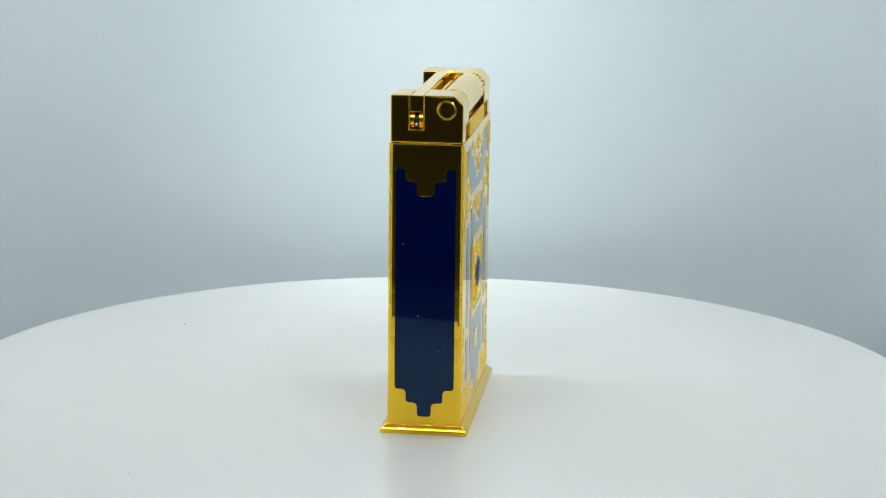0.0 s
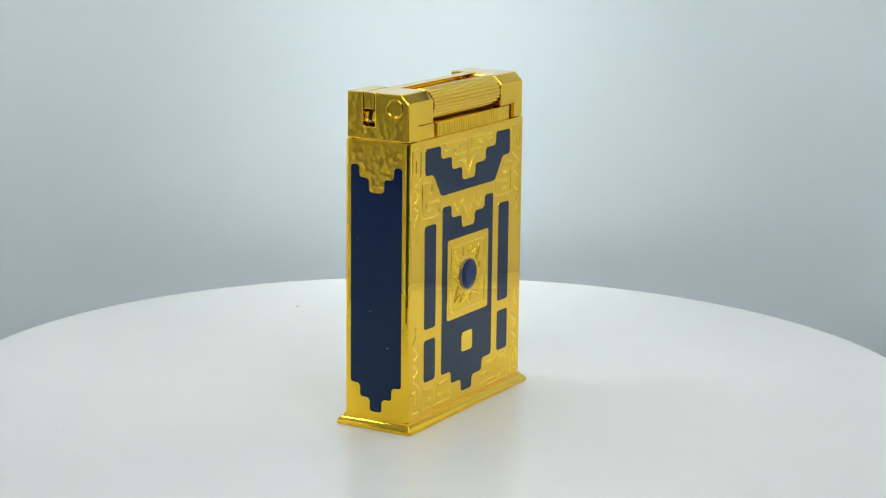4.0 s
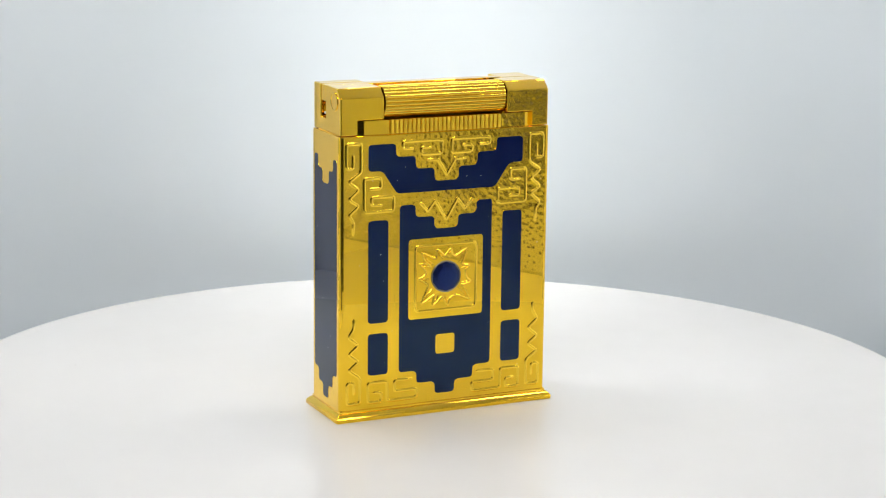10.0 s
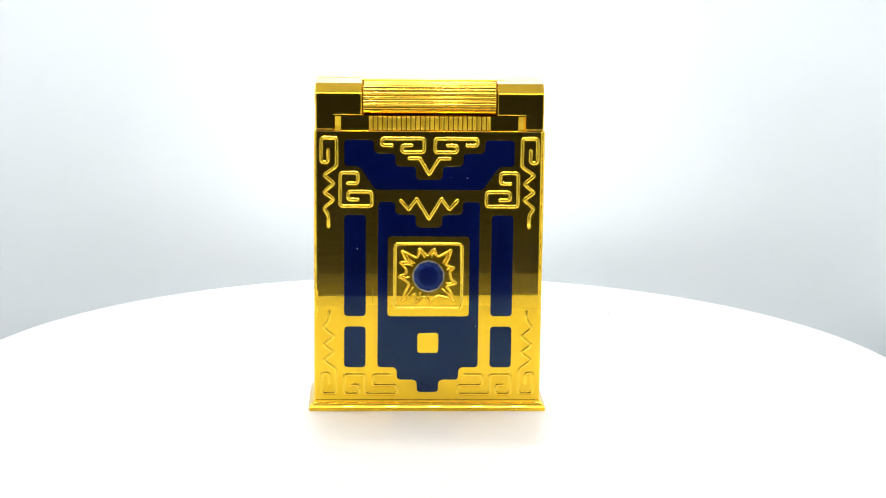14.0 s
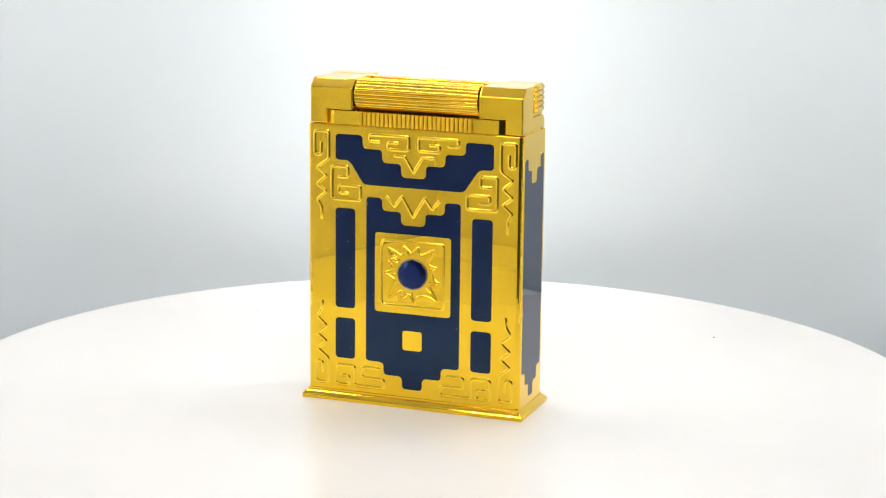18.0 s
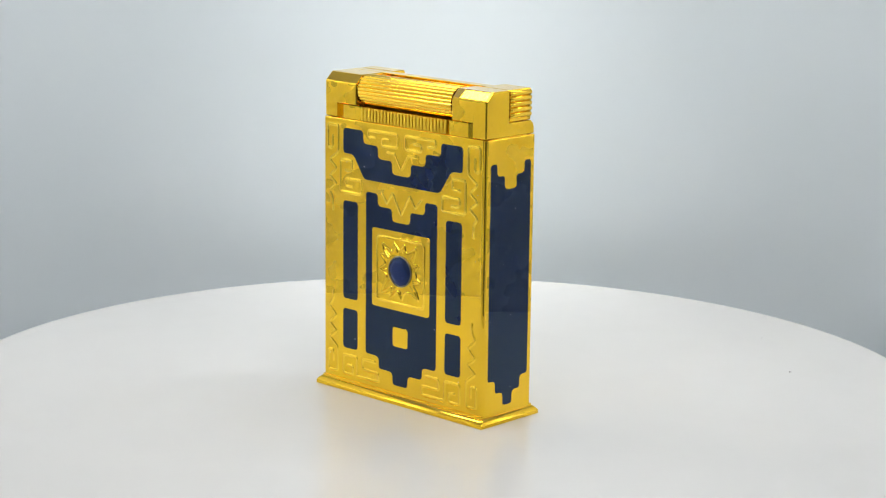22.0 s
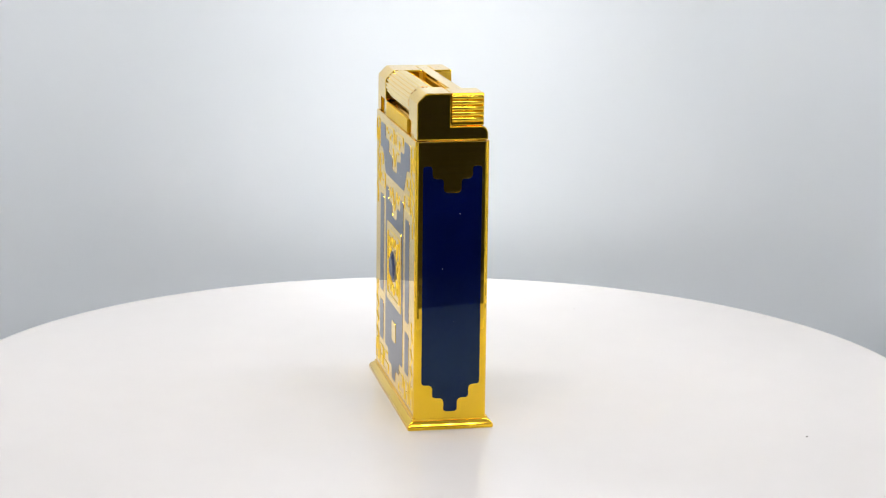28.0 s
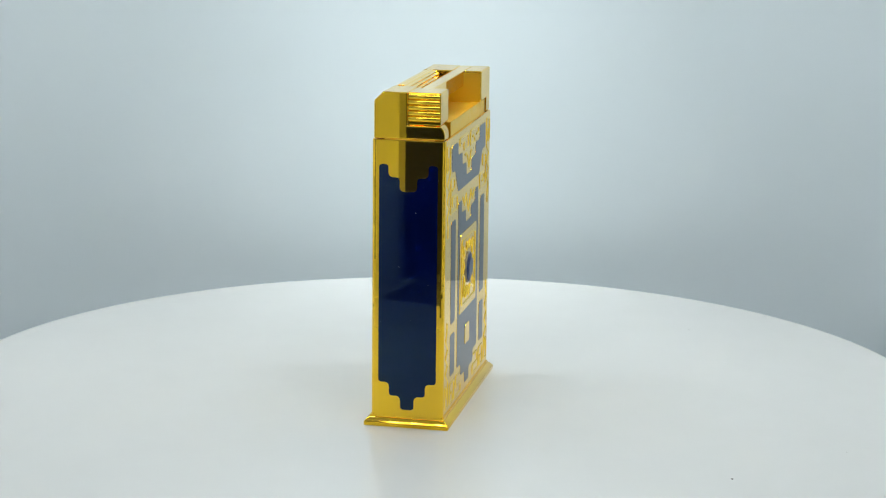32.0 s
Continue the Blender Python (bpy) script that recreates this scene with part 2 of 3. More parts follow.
def photo_tent():
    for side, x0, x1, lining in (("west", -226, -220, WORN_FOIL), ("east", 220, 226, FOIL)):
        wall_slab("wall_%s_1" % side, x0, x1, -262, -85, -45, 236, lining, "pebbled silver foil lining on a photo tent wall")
        wall_slab("wall_%s_2" % side, x0, x1, -85, 70, -45, 236, SATIN, "smooth silver lining on a photo tent wall")
        wall_slab("wall_%s_3" % side, x0, x1, 70, 250, -45, 236, FABRIC, "white fabric side of a photo tent")
    wall_slab("wall_north", -226, 226, 250, 256, -45, 236, FABRIC, "white fabric back wall of a photo tent")
    bm = bmesh.new()
    box(bm, -226, 226, -262, 256, 236, 242)
    tagged(part("ceiling", bm, CEILING), "grey fabric ceiling of a photo tent", "ceiling", kind="structure")
    bm = bmesh.new()
    box(bm, -226, 226, -262, 256, -51, -45)
    tagged(part("floor", bm, FLOOR), "grey fabric floor of a photo tent", "floor", kind="structure")
    # the front is open in the middle for the camera
    wall_slab("wall_south_1", -226, -122, -268, -262, -45, 236, FLAP, "pale fabric front flap of a photo tent")
    wall_slab("wall_south_2", 132, 226, -268, -262, -45, 236, FLAP, "pale fabric front flap of a photo tent")
    wall_slab("wall_south_3", -122, 132, -268, -262, 190, 236, FLAP, "pale fabric top flap of a photo tent")
    # white board under the turntable; side boards and dark opening strip added for reflections
    for x0, x1, y0, y1, mat, label in ((-219, 219, -226, 40, BOARD, "white foam board under the turntable"), (-219, -160, 41, 165, BOARD, "added white reflector board in a rear corner of the tent"),
                                       (160, 219, 41, 165, BOARD, "added white reflector board in a rear corner of the tent"), (-112, 118, -261, -227, STRIP, "added dark grey strip at the tent opening, dims the reflections"),
                                       (-219, -113, -261, -227, BOARD, "added white reflector board behind the front flap"), (119, 219, -261, -227, BOARD, "added white reflector board behind the front flap")):
        bm = bmesh.new()
        box(bm, x0, x1, y0, y1, -45, -20, 1.0)
        tagged(part("floor_board", bm, mat), label, "board", kind="structure")
    bm = bmesh.new()
    box(bm, -215, 215, -389, -268.5, -51.5, -49.0, 0.8)
    tagged(part("floor_flap", bm, MAT), "grey fabric front flap folded down on the table", "flap", kind="structure")
    # the table that the tent stands on
    bm = bmesh.new()
    box(bm, -900, 900, -2400, 420, -80, -51.5, 3.0)
    tagged(part("table_surface", bm, WOOD), "dull grey wooden tabletop under the photo tent", "tabletop", kind="structure")
    # backdrop sheet: hangs from the ceiling to the floor
    bm = bmesh.new()
    front = [(170, 234), (170, 180), (170, 100), (170, 0), (169, -30), (166, -44)]
    rear = [(167, -44.5), (170, -30), (171, 0), (171, 100), (171, 180), (171, 234)]
    prism(bm, front + rear, -219.7, 219.7)
    tagged(part("backdrop", bm, SHEET, smooth=True), "white vinyl backdrop sheet hanging behind the turntable", "backdrop", kind="structure")


def led_panel(y, z, long, deep):
    half, back = long * 500 + 6, deep * 500 + 4
    thing = tagged(new("led_panel"), "lit white LED panel in an aluminium frame under the tent ceiling, rearmost one added", "light", "LED panels")
    bm = bmesh.new()
    box(bm, -half, half, -back, back, 3, 14, 1.0)
    part("channel", bm, ALU, thing, "brushed aluminium channel")
    n = int(long / 0.029)
    for k in range(n):
        bm = bmesh.new()
        bmesh.ops.create_uvsphere(bm, u_segments=12, v_segments=8, radius=0.004)
        for v in bm.verts:
            v.co = Vector((v.co.x + (k - (n - 1) / 2) * 0.029, v.co.y * min(4.0, deep / 0.012), v.co.z - 0.0085))
        part("led", bm, LED, thing, "glowing white LED", smooth=True)
    thing.location = (0, y, z)
    return thing


photo_tent()
# The rearmost panel is an added one, housing the backdrop's halo light.
for ly, lz, long, deep, watts, spread, ty, tz in LED_ROWS:
    led_panel(ly, lz, long, deep)

# ---- the turntable ----
DISC_X, DISC_Y, DISC_R = -0.1, 8.2, 138.9


def turntable():
    thing = tagged(new("turntable"), "round glossy white turntable with a few dust specks", "turntable")
    thing.location = (DISC_X * MM, DISC_Y * MM, 0)
    bm = bmesh.new()
    edge = [(0.0, 0.0), (60.0, 0.0), (120.0, 0.0), (DISC_R - 1.2, 0.0), (DISC_R - 0.5, -0.2), (DISC_R - 0.1, -0.7), (DISC_R, -1.4), (DISC_R, -6.0), (DISC_R - 1.0, -7.0), (90.0, -7.0), (0.0, -7.0)]
    ring_lathe(bm, edge, (0, 0, 0), (0, 0, 1), 256)
    bmesh.ops.remove_doubles(bm, verts=bm.verts, dist=1e-6)
    part("platter", bm, DISC, thing)
    bm = bmesh.new()
    ring_lathe(bm, [(0.0, -7.0), (85.0, -7.0), (86.0, -8.0), (86.0, -17.0), (84.0, -20.0), (0.0, -20.0)], (0, 0, 0), (0, 0, 1), 96)
    part("foot", bm, DISC, thing)
    rng = random.Random(4)
    for x, y, size in SPECKS:
        bm = bmesh.new()
        bmesh.ops.create_icosphere(bm, subdivisions=1, radius=size * MM)
        for v in bm.verts:
            v.co *= rng.uniform(0.6, 1.2)
            v.co.z *= 0.4
            v.co += Vector((x, y, size * 0.25)) * MM
        part("dust_speck", bm, GREY_DUST, thing, "tiny grey dust speck")
    return thing


SPECKS = [(58.3, 85.7, 0.42), (-84.0, 62.0, 0.18), (30.0, 112.0, 0.16)]
platter = turntable()

# ---- the lighter ----
lighter = tagged(new("table_lighter"), "polished gold table lighter with blue enamel inlays on a turntable", "lighter")


def mirrored(path):
    return [(-u, v) for u, v in path]


def body_block():
    bm = bmesh.new()
    box(bm, -HALF_W, HALF_W, -HALF_T, HALF_T, 2.4, 74.7)
    upright = [e for e in bm.edges if abs(e.verts[0].co.z - e.verts[1].co.z) > 0.01]
    bmesh.ops.bevel(bm, geom=upright, offset=1.1 * MM, segments=5, affect="EDGES", profile=0.5)
    rim = [e for e in bm.edges if e.verts[0].co.z > 0.0746 and e.verts[1].co.z > 0.0746]
    bmesh.ops.bevel(bm, geom=rim, offset=0.25 * MM, segments=2, affect="EDGES", profile=0.5)
    for side, way in (("front", -1), ("back", 1)):
        wide = max((f for f in bm.faces if f.normal.y * way > 0.9), key=lambda f: f.calc_area())
        loop = list(wide.verts)
        bmesh.ops.delete(bm, geom=[wide], context="FACES_ONLY")
        bored(bm, side, loop, 0.0)
    part("body", bm, GOLD, lighter)


def plinth():
    bm = bmesh.new()
    # a low upright band, then a broad, slightly domed slope
    out, z = 1.4, 0.9
    profile = [(1.25, 0.0), (1.4, 0.12), (out, z)]
    for lean, length in [(6, 0.03), (14, 0.03), (22, 0.03), (30, 0.04)] + [(33 + 3 * k, 0.19) for k in range(9)] + [(66, 0.06), (80, 0.05)]:
        out, z = out - length * math.sin(radians(lean)), z + length * math.cos(radians(lean))
        profile.append((out, z))
    profile += [(0.06, z + 0.02), (0.05, 2.75), (-0.4, 2.8)]
    rows = []
    for out, z in profile:
        x, y, r = HALF_W + out, HALF_T + out + 0.25, 0.4
        ring = []
        for cx, cy, a0 in ((x - r, y - r, 0), (-x + r, y - r, 90), (-x + r, -y + r, 180), (x - r, -y + r, 270)):
            for k in range(5):
                a = radians(a0 + 22.5 * k)
                ring.append(bm.verts.new(((cx + r * math.cos(a)) * MM, (cy + r * math.sin(a)) * MM, z * MM)))
        rows.append(ring)
    for r0, r1 in zip(rows, rows[1:]):
        for i in range(len(r0)):
            j = (i + 1) % len(r0)
            bm.faces.new((r0[i], r0[j], r1[j], r1[i]))
    bm.faces.new(rows[0][::-1])
    bm.faces.new(rows[-1])
    part("base", bm, GOLD, lighter, smooth=True)


def inlay(side, points, radius=1.25, bore=False):
    """Blue enamel in a thin gold rim."""
    outline = rounded(points, radius)
    part("inlay_rim", plate(side, outline, -0.1, 0.03, 0.03, bore), GOLD, lighter)
    inner = []
    area = sum(outline[i].x * outline[(i + 1) % len(outline)].y - outline[(i + 1) % len(outline)].x * outline[i].y for i in range(len(outline)))
    for i, p in enumerate(outline):
        inner.append(p + sideways(outline, i, True) * 0.16 * (1 if area > 0 else -1))
    part("enamel_inlay", plate(side, inner, 0.0, 0.05, 0.02, bore), ENAMEL, lighter, "glossy dark blue enamel")


# the big face, half of each symmetric figure
TOP_HALF = [(-22.2, 72.5), (-14.2, 72.5), (-14.2, 69.0), (-8.65, 69.0), (-8.65, 65.6), (-3.3, 65.6), (-3.3, 62.1)]
TOP_LOW = [(-22.2, 65.3), (-18.2, 65.3), (-14.1, 59.1)]
MAIN_HALF = [(-13.4, 56.3), (-8.6, 56.3), (-8.6, 52.9), (-3.25, 52.9), (-3.25, 49.5)]
MAIN_LOW = [(-13.4, 11.5), (-8.3, 11.5), (-8.3, 8.1), (-3.0, 8.1), (-3.0, 4.7)]
SCROLL = [(-9.7, 70.9), (-12.4, 70.9), (-12.4, 72.7), (-1.4, 72.7), (-1.4, 69.1), (-7.2, 69.1), (-7.2, 70.9), (-4.6, 70.9)]
VEE = [(-5.3, 67.5), (-2.5, 67.5), (0.0, 63.4), (2.5, 67.5), (5.3, 67.5)]
DOUBLE_VEE = [(-7.4, 56.5), (-5.3, 54.1), (-3.2, 56.9), (0.0, 51.6), (3.2, 56.9), (5.3, 54.1), (7.4, 56.5)]
HIGH_COLUMN = [(-26.2, 69.7), (-26.2, 66.4), (-28.0, 66.4), (-28.0, 72.8), (-24.0, 72.8), (-24.0, 65.4), (-27.4, 63.1), (-24.6, 60.9), (-27.4, 58.6),
               (-24.6, 56.7), (-27.4, 54.4), (-26.1, 52.7), (-26.1, 49.4)]
BIG_KEY = [(-21.2, 60.9), (-18.5, 60.9), (-18.5, 63.7), (-23.1, 63.7), (-23.1, 54.9), (-14.9, 54.9), (-14.9, 58.7), (-21.1, 58.7), (-21.1, 56.6), (-18.4, 56.6)]
LOW_COLUMN = [(-25.9, 26.9), (-25.9, 24.7), (-27.4, 22.4), (-24.6, 20.1), (-27.4, 17.8), (-24.6, 15.7), (-27.4, 13.6), (-24.2, 11.3), (-24.2, 4.5),
              (-27.8, 4.5), (-27.8, 10.2), (-25.9, 10.2), (-25.9, 7.2)]
LOW_KEY = [(-20.2, 6.9), (-18.1, 6.9), (-18.1, 4.4), (-21.9, 4.4), (-21.9, 9.7), (-16.5, 9.7), (-16.5, 4.4), (-8.1, 4.4), (-8.1, 6.8), (-14.4, 6.8), (-14.4, 9.7), (-9.6, 9.7)]


def brilliant(side):
    """A round brilliant-cut gem, sunk into the bore, in a thin bezel over a metal cup."""
    n = 10

    def ring(r, h, turn):
        return [bm.verts.new(on_face(side, r * math.cos(2 * math.pi * (k + turn) / n), GEM_V + r * math.sin(2 * math.pi * (k + turn) / n), h)) for k in range(n)]

    bm = bmesh.new()
    table, crown, girdle, foot, pavilion = ring(2.6, 1.0, 0.5), ring(3.4, 0.72, 0.0), ring(3.93, 0.4, 0.5), ring(3.93, 0.22, 0.5), ring(2.0, -1.5, 0.0)
    tip = bm.verts.new(on_face(side, 0.0, GEM_V, -3.2))
    bm.faces.new(table)
    for k in range(n):
        j = (k + 1) % n
        bm.faces.new((table[k], crown[j], table[j]))
        bm.faces.new((table[k], girdle[k], crown[j]))
        bm.faces.new((table[k], crown[k], girdle[k]))
        bm.faces.new((girdle[k], girdle[j], crown[j]))
        bm.faces.new((girdle[k], foot[k], foot[j], girdle[j]))
        bm.faces.new((foot[k], pavilion[j], foot[j]))
        bm.faces.new((foot[k], pavilion[k], pavilion[j]))
        bm.faces.new((pavilion[k], tip, pavilion[j]))
    gem = part("gem", bm, SAPPHIRE, lighter, "round faceted deep blue gem")
    normal = Vector(FACES[side](0, 0, 1)) - Vector(FACES[side](0, 0, 0))
    centre = Vector(FACES[side](0, GEM_V, 0))
    bm = bmesh.new()
    ring_lathe(bm, [(4.2, 0.1), (4.22, 0.36), (4.18, 0.5), (4.08, 0.56), (3.99, 0.5), (3.97, 0.1), (4.0, -0.2)], centre, normal, 48)
    part("bezel", bm, BEZEL, gem, "thin grey metal bezel", smooth=True)
    # Added cup, its metal kept dark to deepen the gem's inside.
    bm = bmesh.new()
    ring_lathe(bm, [(4.05, 0.0), (4.05, -0.4), (2.3, -1.9), (0.4, -3.4), (0.0, -3.4)], centre, normal, 40)
    part("gem_cup", bm, DARK, gem, "dark metal cup behind the gem", smooth=True)


# the tips of the flames round the gem, seen from its middle
FLAME_TIPS = [(7.4, -2.0), (6.8, 2.3), (5.9, 7.1), (1.5, 7.4), (-2.5, 7.4), (-7.0, 6.8), (-7.5, 3.7), (-7.8, -0.2), (-7.0, -6.9), (-3.7, -7.7), (0.7, -7.9), (6.9, -6.8)]


def sun_rays():
    """The ragged ring of flames round the gem, and a short tongue inside each flame."""
    ring, veins = [], []
    tips = [Vector(p) for p in FLAME_TIPS]
    middle = Vector((0.0, GEM_V))
    angles = [math.atan2(p.y, p.x) for p in tips]
    for k, p in enumerate(tips):
        after = angles[(k + 1) % len(tips)]
        while after < angles[k]:
            after += 2 * math.pi
        before = angles[k - 1]
        while before > angles[k]:
            before -= 2 * math.pi
        out = p.normalized()
        side = Vector((-out.y, out.x))
        bend = 0.35 if k % 2 else -0.35
        reach = p.length
        # a slim S-shaped flame, narrow near its tip
        for along, off in ((0.80, -0.78), (0.90, -0.42)):
            ring.append(middle + out * reach * along + side * (off + bend * (1 - along) * 2))
        ring.append(middle + p)
        for along, off in ((0.89, 0.40), (0.79, 0.80)):
            ring.append(middle + out * reach * along + side * (off + bend * (1 - along) * 2))
        dip = (angles[k] + after) / 2
        ring.append(middle + Vector((math.cos(dip), math.sin(dip))) * (5.35 if k % 2 else 5.7))
        lean = middle + side * bend
        veins.append([lean + out * 5.0 - side * 0.25, lean + out * (0.5 * reach + 2.3), middle + out * reach * 0.84])
    return ring, veins


def big_face(side):
    inlay(side, TOP_HALF + mirrored(TOP_HALF)[::-1] + mirrored(TOP_LOW) + TOP_LOW[::-1])
    inlay(side, MAIN_HALF + mirrored(MAIN_HALF)[::-1] + mirrored(MAIN_LOW) + MAIN_LOW[::-1], bore=True)
    for s in (-1, 1):
        for lo, hi in ((25.4, 52.8), (11.5, 22.95)):
            inlay(side, [(s * 16.2, lo), (s * 22.2, lo), (s * 22.2, hi), (s * 16.2, hi)])
    part("sun_panel", plate(side, rounded([(-10.75, 25.5), (10.75, 25.5), (10.75, 47.0), (-10.75, 47.0)], 1.0), 0.0, 0.16, 0.08, True), GOLD, lighter)
    part("square_plate", plate(side, rounded([(-2.8, 15.6), (2.8, 15.6), (2.8, 21.0), (-2.8, 21.0)], 0.8), 0.0, 0.14, 0.06), GOLD, lighter)
    part("panel_frame", ridge(side, [(-8.75, 27.6), (8.75, 27.6), (8.75, 45.0), (-8.75, 45.0)], 0.9, 0.26, True, 0.14, 1.2), RIDGE_GOLD, lighter, smooth=True)
    ring, veins = sun_rays()
    flames = part("sun_ray_ring", ridge(side, ring, 0.78, 0.32, True, 0.14, 0.65), RIDGE_GOLD, lighter, "raised gold ring of flame rays", smooth=True)
    for vein in veins:
        part("ray_vein", ridge(side, vein, 0.5, 0.22, False, 0.14, 0.3), RIDGE_GOLD, flames, smooth=True)
    brilliant(side)
    for path in (VEE, DOUBLE_VEE):
        part("raised_line", ridge(side, path, 0.95, 0.2, radius=0.25), RIDGE_GOLD, lighter, smooth=True)
    for path in (SCROLL, HIGH_COLUMN, BIG_KEY, LOW_COLUMN, LOW_KEY):
        for p in (path, mirrored(path)):
            part("raised_line", ridge(side, p, 0.95, 0.2), RIDGE_GOLD, lighter, smooth=True)


def dust(side, count, seed):
    """Pale dust specks clinging to a face."""
    rng = random.Random(seed)
    wide = HALF_W - 1.5 if side in ("front", "back") else HALF_T - 1.5
    for k in range(count):
        u, v, size = rng.uniform(-wide, wide), rng.uniform(8, 73), rng.uniform(0.045, 0.11)
        bm = bmesh.new()
        bmesh.ops.create_icosphere(bm, subdivisions=1, radius=size * MM)
        for w in bm.verts:
            w.co = w.co * rng.uniform(0.7, 1.2) + on_face(side, u, v, 0.05)
        part("dust_speck", bm, PALE_DUST, lighter, "tiny pale dust speck")


SIDE_HIGH = [(-7.75, 68.6), (-5.0, 68.6), (-5.0, 65.3), (-2.1, 65.3), (-2.1, 61.7)]
SIDE_LOW = [(-7.75, 11.4), (-4.9, 11.4), (-4.9, 7.9), (-1.95, 7.9), (-1.95, 4.3)]


def lid():
    """The hinged top: two end blocks, a fluted roller between them, a lever behind it and a ribbed slider in front."""
    bm = bmesh.new()
    box(bm, -29.3, 29.3, -6.4, 6.4, 74.7, 77.0)
    box(bm, -17.45, 17.45, -8.2, -0.6, 77.0, 78.25)
    box(bm, -17.6, 17.6, -0.6, 0.1, 77.0, 84.6)
    core = part("lid_core", bm, INNER_GOLD, lighter)
    for k, tall in enumerate((1.8, 1.3, 1.8, 1.3, 1.6)):
        bm = bmesh.new()
        box(bm, 6.0 - 2.2 * k, 7.4 - 2.2 * k, 0.08, 0.2, 80.4, 80.4 + tall, 0.05)
        part("engraved_mark", bm, GOLD, core)
    bm = bmesh.new()
    box(bm, -17.49, -17.3, 0.2, 8.9, 77.0, 86.2)
    box(bm, -17.3, 19.9, 0.2, 6.3, 77.0, 78.15)
    part("recess_liner", bm, INNER_GOLD, lighter, "brushed gold inside of the recess")
    bm = bmesh.new()
    prism(bm, [(-9.1, 74.8), (9.1, 74.8), (9.1, 86.7), (4.35, 86.7), (4.35, 78.2), (0.95, 78.2), (0.95, 86.7), (-6.8, 86.7), (-9.1, 84.4)], -29.5, -24.9, 0.34, -24.9)
    prism(bm, [(-6.3, 74.8), (6.3, 74.8), (6.3, 78.6), (9.1, 78.6), (9.1, 86.7), (4.35, 86.7), (4.35, 83.3), (0.95, 83.3), (0.95, 86.7), (-6.8, 86.7), (-9.1, 84.4),
               (-9.1, 78.6), (-6.3, 78.6)], -24.9, -17.5, 0.34, -24.9)
    part("hinge_block", bm, GOLD, lighter)
    bm = bmesh.new()
    prism(bm, [(-9.1, 74.8), (9.1, 74.8), (9.1, 76.6), (8.7, 77.7), (7.8, 78.4), (-0.45, 78.4), (-0.45, 86.7), (-6.8, 86.7), (-9.1, 84.4)], 24.9, 29.5, 0.34, 24.9)
    prism(bm, [(-6.3, 74.8), (6.3, 74.8), (6.3, 78.4), (-0.45, 78.4), (-0.45, 86.7), (-6.8, 86.7), (-9.1, 84.4), (-9.1, 78.6), (-6.3, 78.6)], 17.5, 24.9, 0.34, 24.9)
    part("end_block", bm, GOLD, lighter)
    # thumb tab with five ribs
    bm = bmesh.new()
    box(bm, 20.0, 29.2, -0.42, 8.0, 78.45, 86.7, 0.3)
    tab = part("thumb_tab", bm, GOLD, lighter)
    for k in range(5):
        bm = bmesh.new()
        ring_lathe(bm, [(0.66, -4.0), (0.72, -3.9), (0.72, 3.9), (0.66, 4.0)], (29.02, 3.79, 80.05 + 1.4 * k), (0, 1, 0), 28)
        part("rib", bm, RIDGE_GOLD, tab, smooth=True)
    bm = bmesh.new()
    box(bm, -29.35, 20.3, 1.1, 4.2, 82.5, 86.65, 0.15)
    part("lever", bm, GOLD, lighter)
    # the wheel of the lever in its slot: two gold cheeks, a dark groove and a bright pin
    for y0, y1 in ((1.05, 2.1), (3.2, 4.25)):
        bm = bmesh.new()
        ring_lathe(bm, [(2.0, y0), (2.12, y0 + 0.1), (2.12, y1 - 0.1), (2.0, y1)], (-26.75, 0, 80.35), (0, 1, 0), 40)
        part("lever_cheek", bm, GOLD, lighter, smooth=True)
    bm = bmesh.new()
    ring_lathe(bm, [(1.5, 1.9), (1.5, 3.4)], (-27.05, 0, 80.35), (0, 1, 0), 32)
    part("lever_groove", bm, DARK, lighter, "dark brass groove between the cheeks", smooth=True)
    bm = bmesh.new()
    ring_lathe(bm, [(0.0, 0.0), (0.34, 0.0), (0.34, 0.6), (0.22, 0.75), (0.0, 0.78)], (-28.4, 2.65, 79.3), (-1, 0, 0.25), 16)
    part("lever_pin", bm, ALU, lighter, "bright steel pin", smooth=True)
    # fluted roller
    bm = bmesh.new()
    n, outline = 24, []
    for k in range(n):
        for step in range(8):
            a = 2 * math.pi * (k + step / 8) / n
            r = 3.8 + 0.36 * abs(math.sin(math.pi * step / 8)) ** 0.8
            outline.append((-5.0 + r * math.cos(a), 82.75 + r * math.sin(a)))
    prism(bm, outline, -17.05, 17.05)
    part("roller", bm, ROLLER_GOLD, lighter, "fluted gold roller", smooth=True)
    bm = bmesh.new()
    ring_lathe(bm, [(2.45, -0.1), (2.45, 0.1), (2.3, 0.22), (2.1, 0.22), (1.95, 0.08), (0.0, 0.08)], (-29.5, -5.0, 83.2), (-1, 0, 0), 40)
    part("axle_cap", bm, GOLD, lighter)
    # the slider in front and the bar behind
    bm = bmesh.new()
    box(bm, -15.7, 15.7, -8.6, -6.3, 74.72, 78.4, 0.15)
    slider = part("slider", bm, GOLD, lighter)
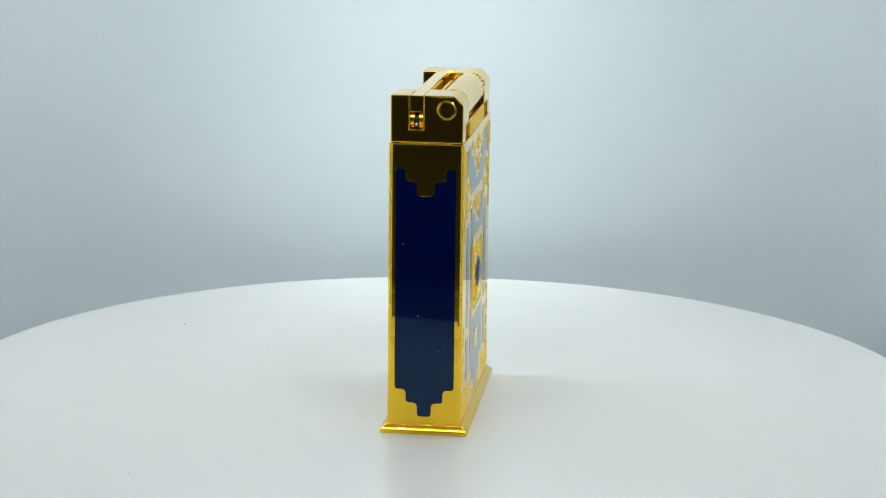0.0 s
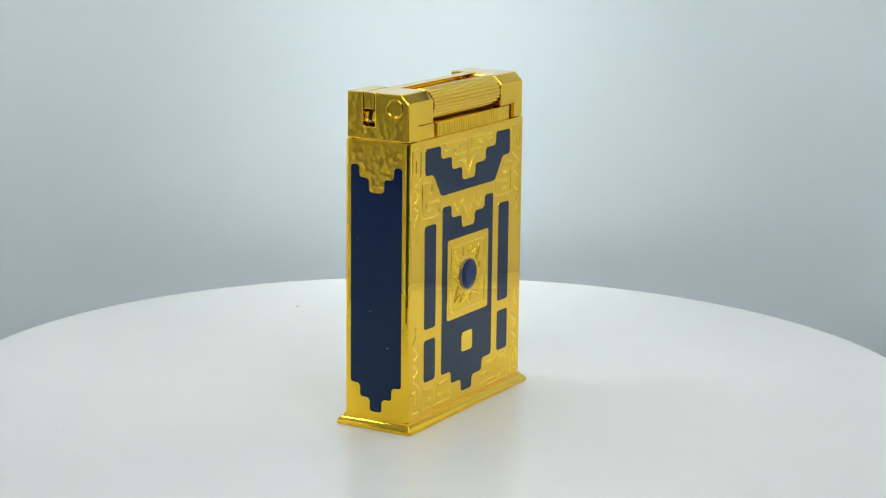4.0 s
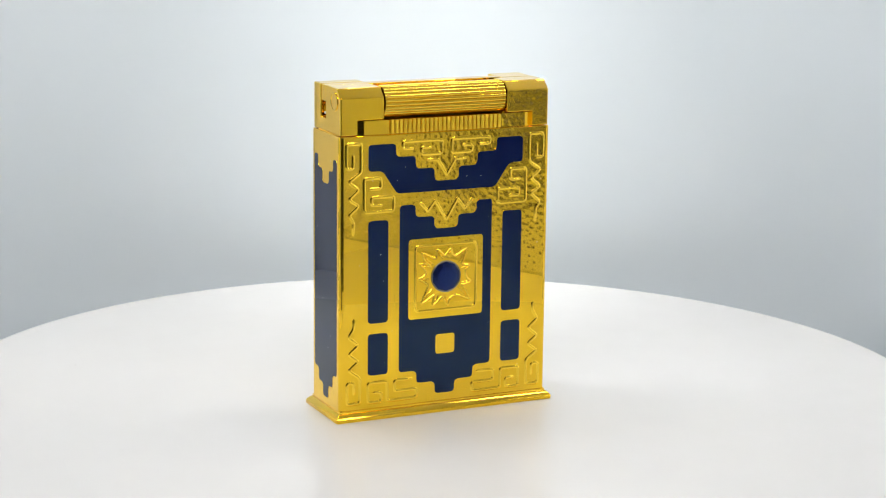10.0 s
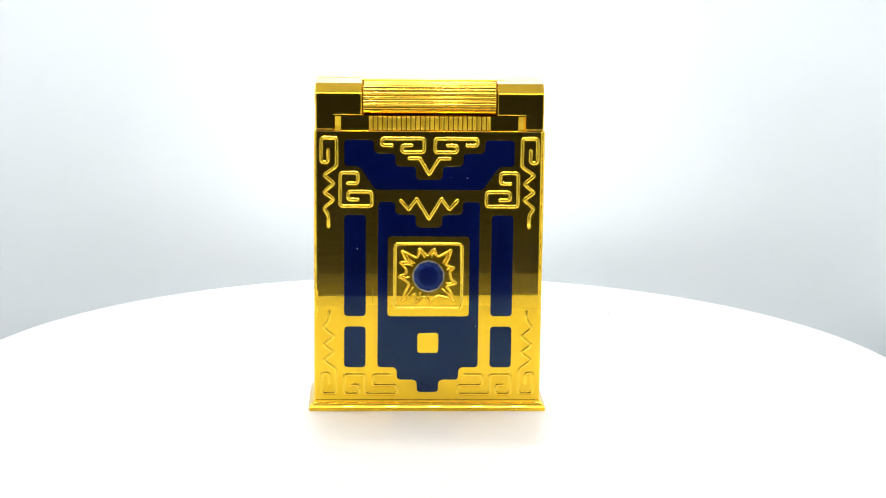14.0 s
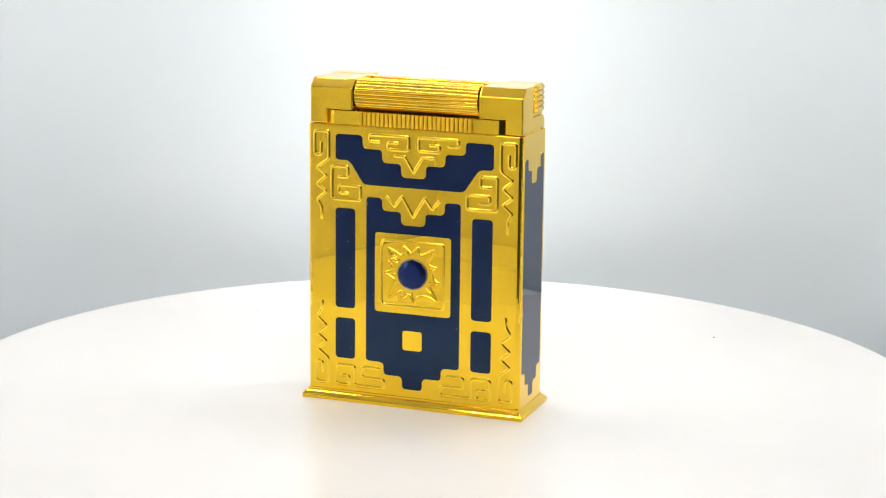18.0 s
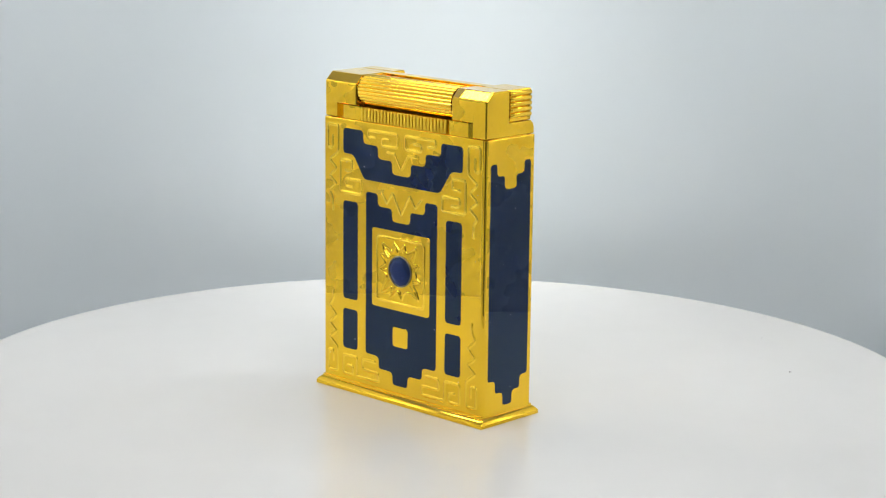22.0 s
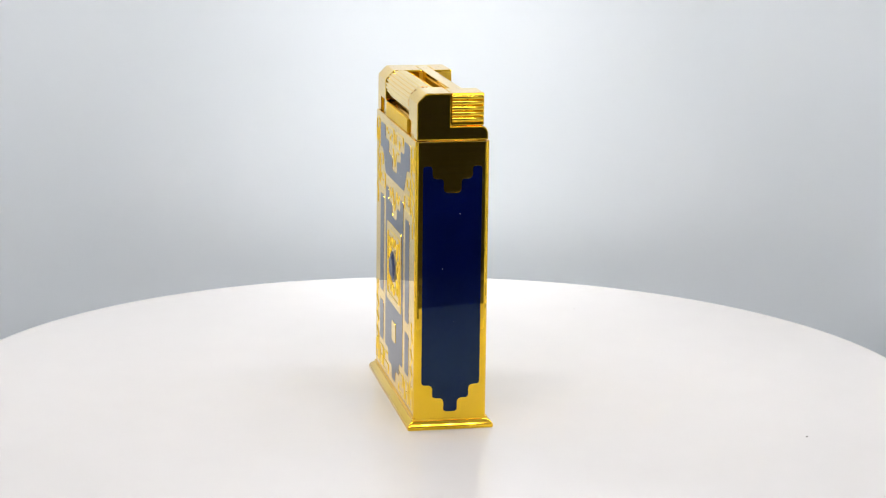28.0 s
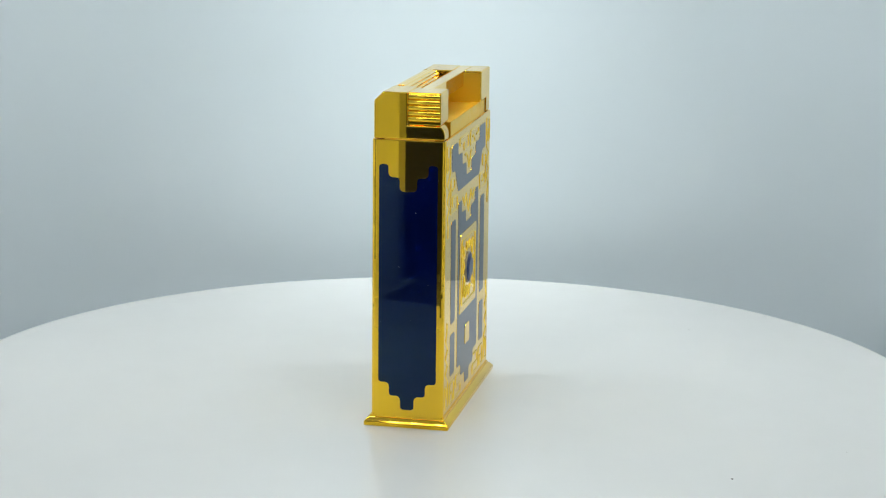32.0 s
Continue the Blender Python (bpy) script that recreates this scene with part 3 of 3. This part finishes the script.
    for k in range(26):
        bm = bmesh.new()
        x = -15.2 + 30.4 * k / 25
        box(bm, x - 0.48, x + 0.48, -9.2, -8.3, 74.8, 78.38, 0.13)
        part("rib", bm, SATIN_GOLD, slider, smooth=True)
    for name, way in (("front_bar", -1), ("back_bar", 1)):
        bm = bmesh.new()
        plan = [(-25.3, 6.35), (25.3, 6.35), (25.3, 8.0), (22.9, 8.6), (-22.9, 8.6), (-25.3, 8.0)] if way < 0 else [(-24.4, 6.35), (21.0, 6.35), (21.0, 8.8), (-24.4, 8.8)]
        low, high = [[bm.verts.new((x * MM, way * y * MM, z * MM)) for x, y in plan] for z in (74.74, 78.35)]
        bm.faces.new(low), bm.faces.new(high)
        for i in range(len(low)):
            j = (i + 1) % len(low)
            bm.faces.new((low[i], low[j], high[j], high[i]))
        part(name, bm, GOLD if way < 0 else SATIN_GOLD, lighter)


body_block()
plinth()
lid()
for which in ("front", "back"):
    big_face(which)
for which in ("left", "right"):
    inlay(which, SIDE_HIGH + mirrored(SIDE_HIGH)[::-1] + mirrored(SIDE_LOW) + SIDE_LOW[::-1], 1.1)

for which, count, seed in (("front", 34, 1), ("back", 12, 2), ("left", 7, 3), ("right", 9, 5)):
    dust(which, count, seed)

# ---- the turning: the angle of platter and lighter, every two seconds ----
TURN = [82.4, 70.8, 59.4, 48.1, 36.6, 25.0, 13.4, 2.1, -9.3, -20.7, -32.3, -44.0, -55.7, -67.2, -78.8, -90.7, -102.2]
OFF_X, OFF_Y, AXIS_X, AXIS_Y = -0.002457, -0.001484, 0.00012, -0.00045


def motions():
    rows, spun = [], []
    for k, a in enumerate(TURN):
        c, s = math.cos(radians(a)), math.sin(radians(a))
        rows.append((2.0 * k, pose(c * OFF_X - s * OFF_Y + AXIS_X, s * OFF_X + c * OFF_Y + AXIS_Y, 0, 0, 0, a)))
        spun.append((2.0 * k, pose(DISC_X * MM, DISC_Y * MM, 0, 0, 0, a)))
    walk(lighter, rows)
    walk(platter, spun)


motions()
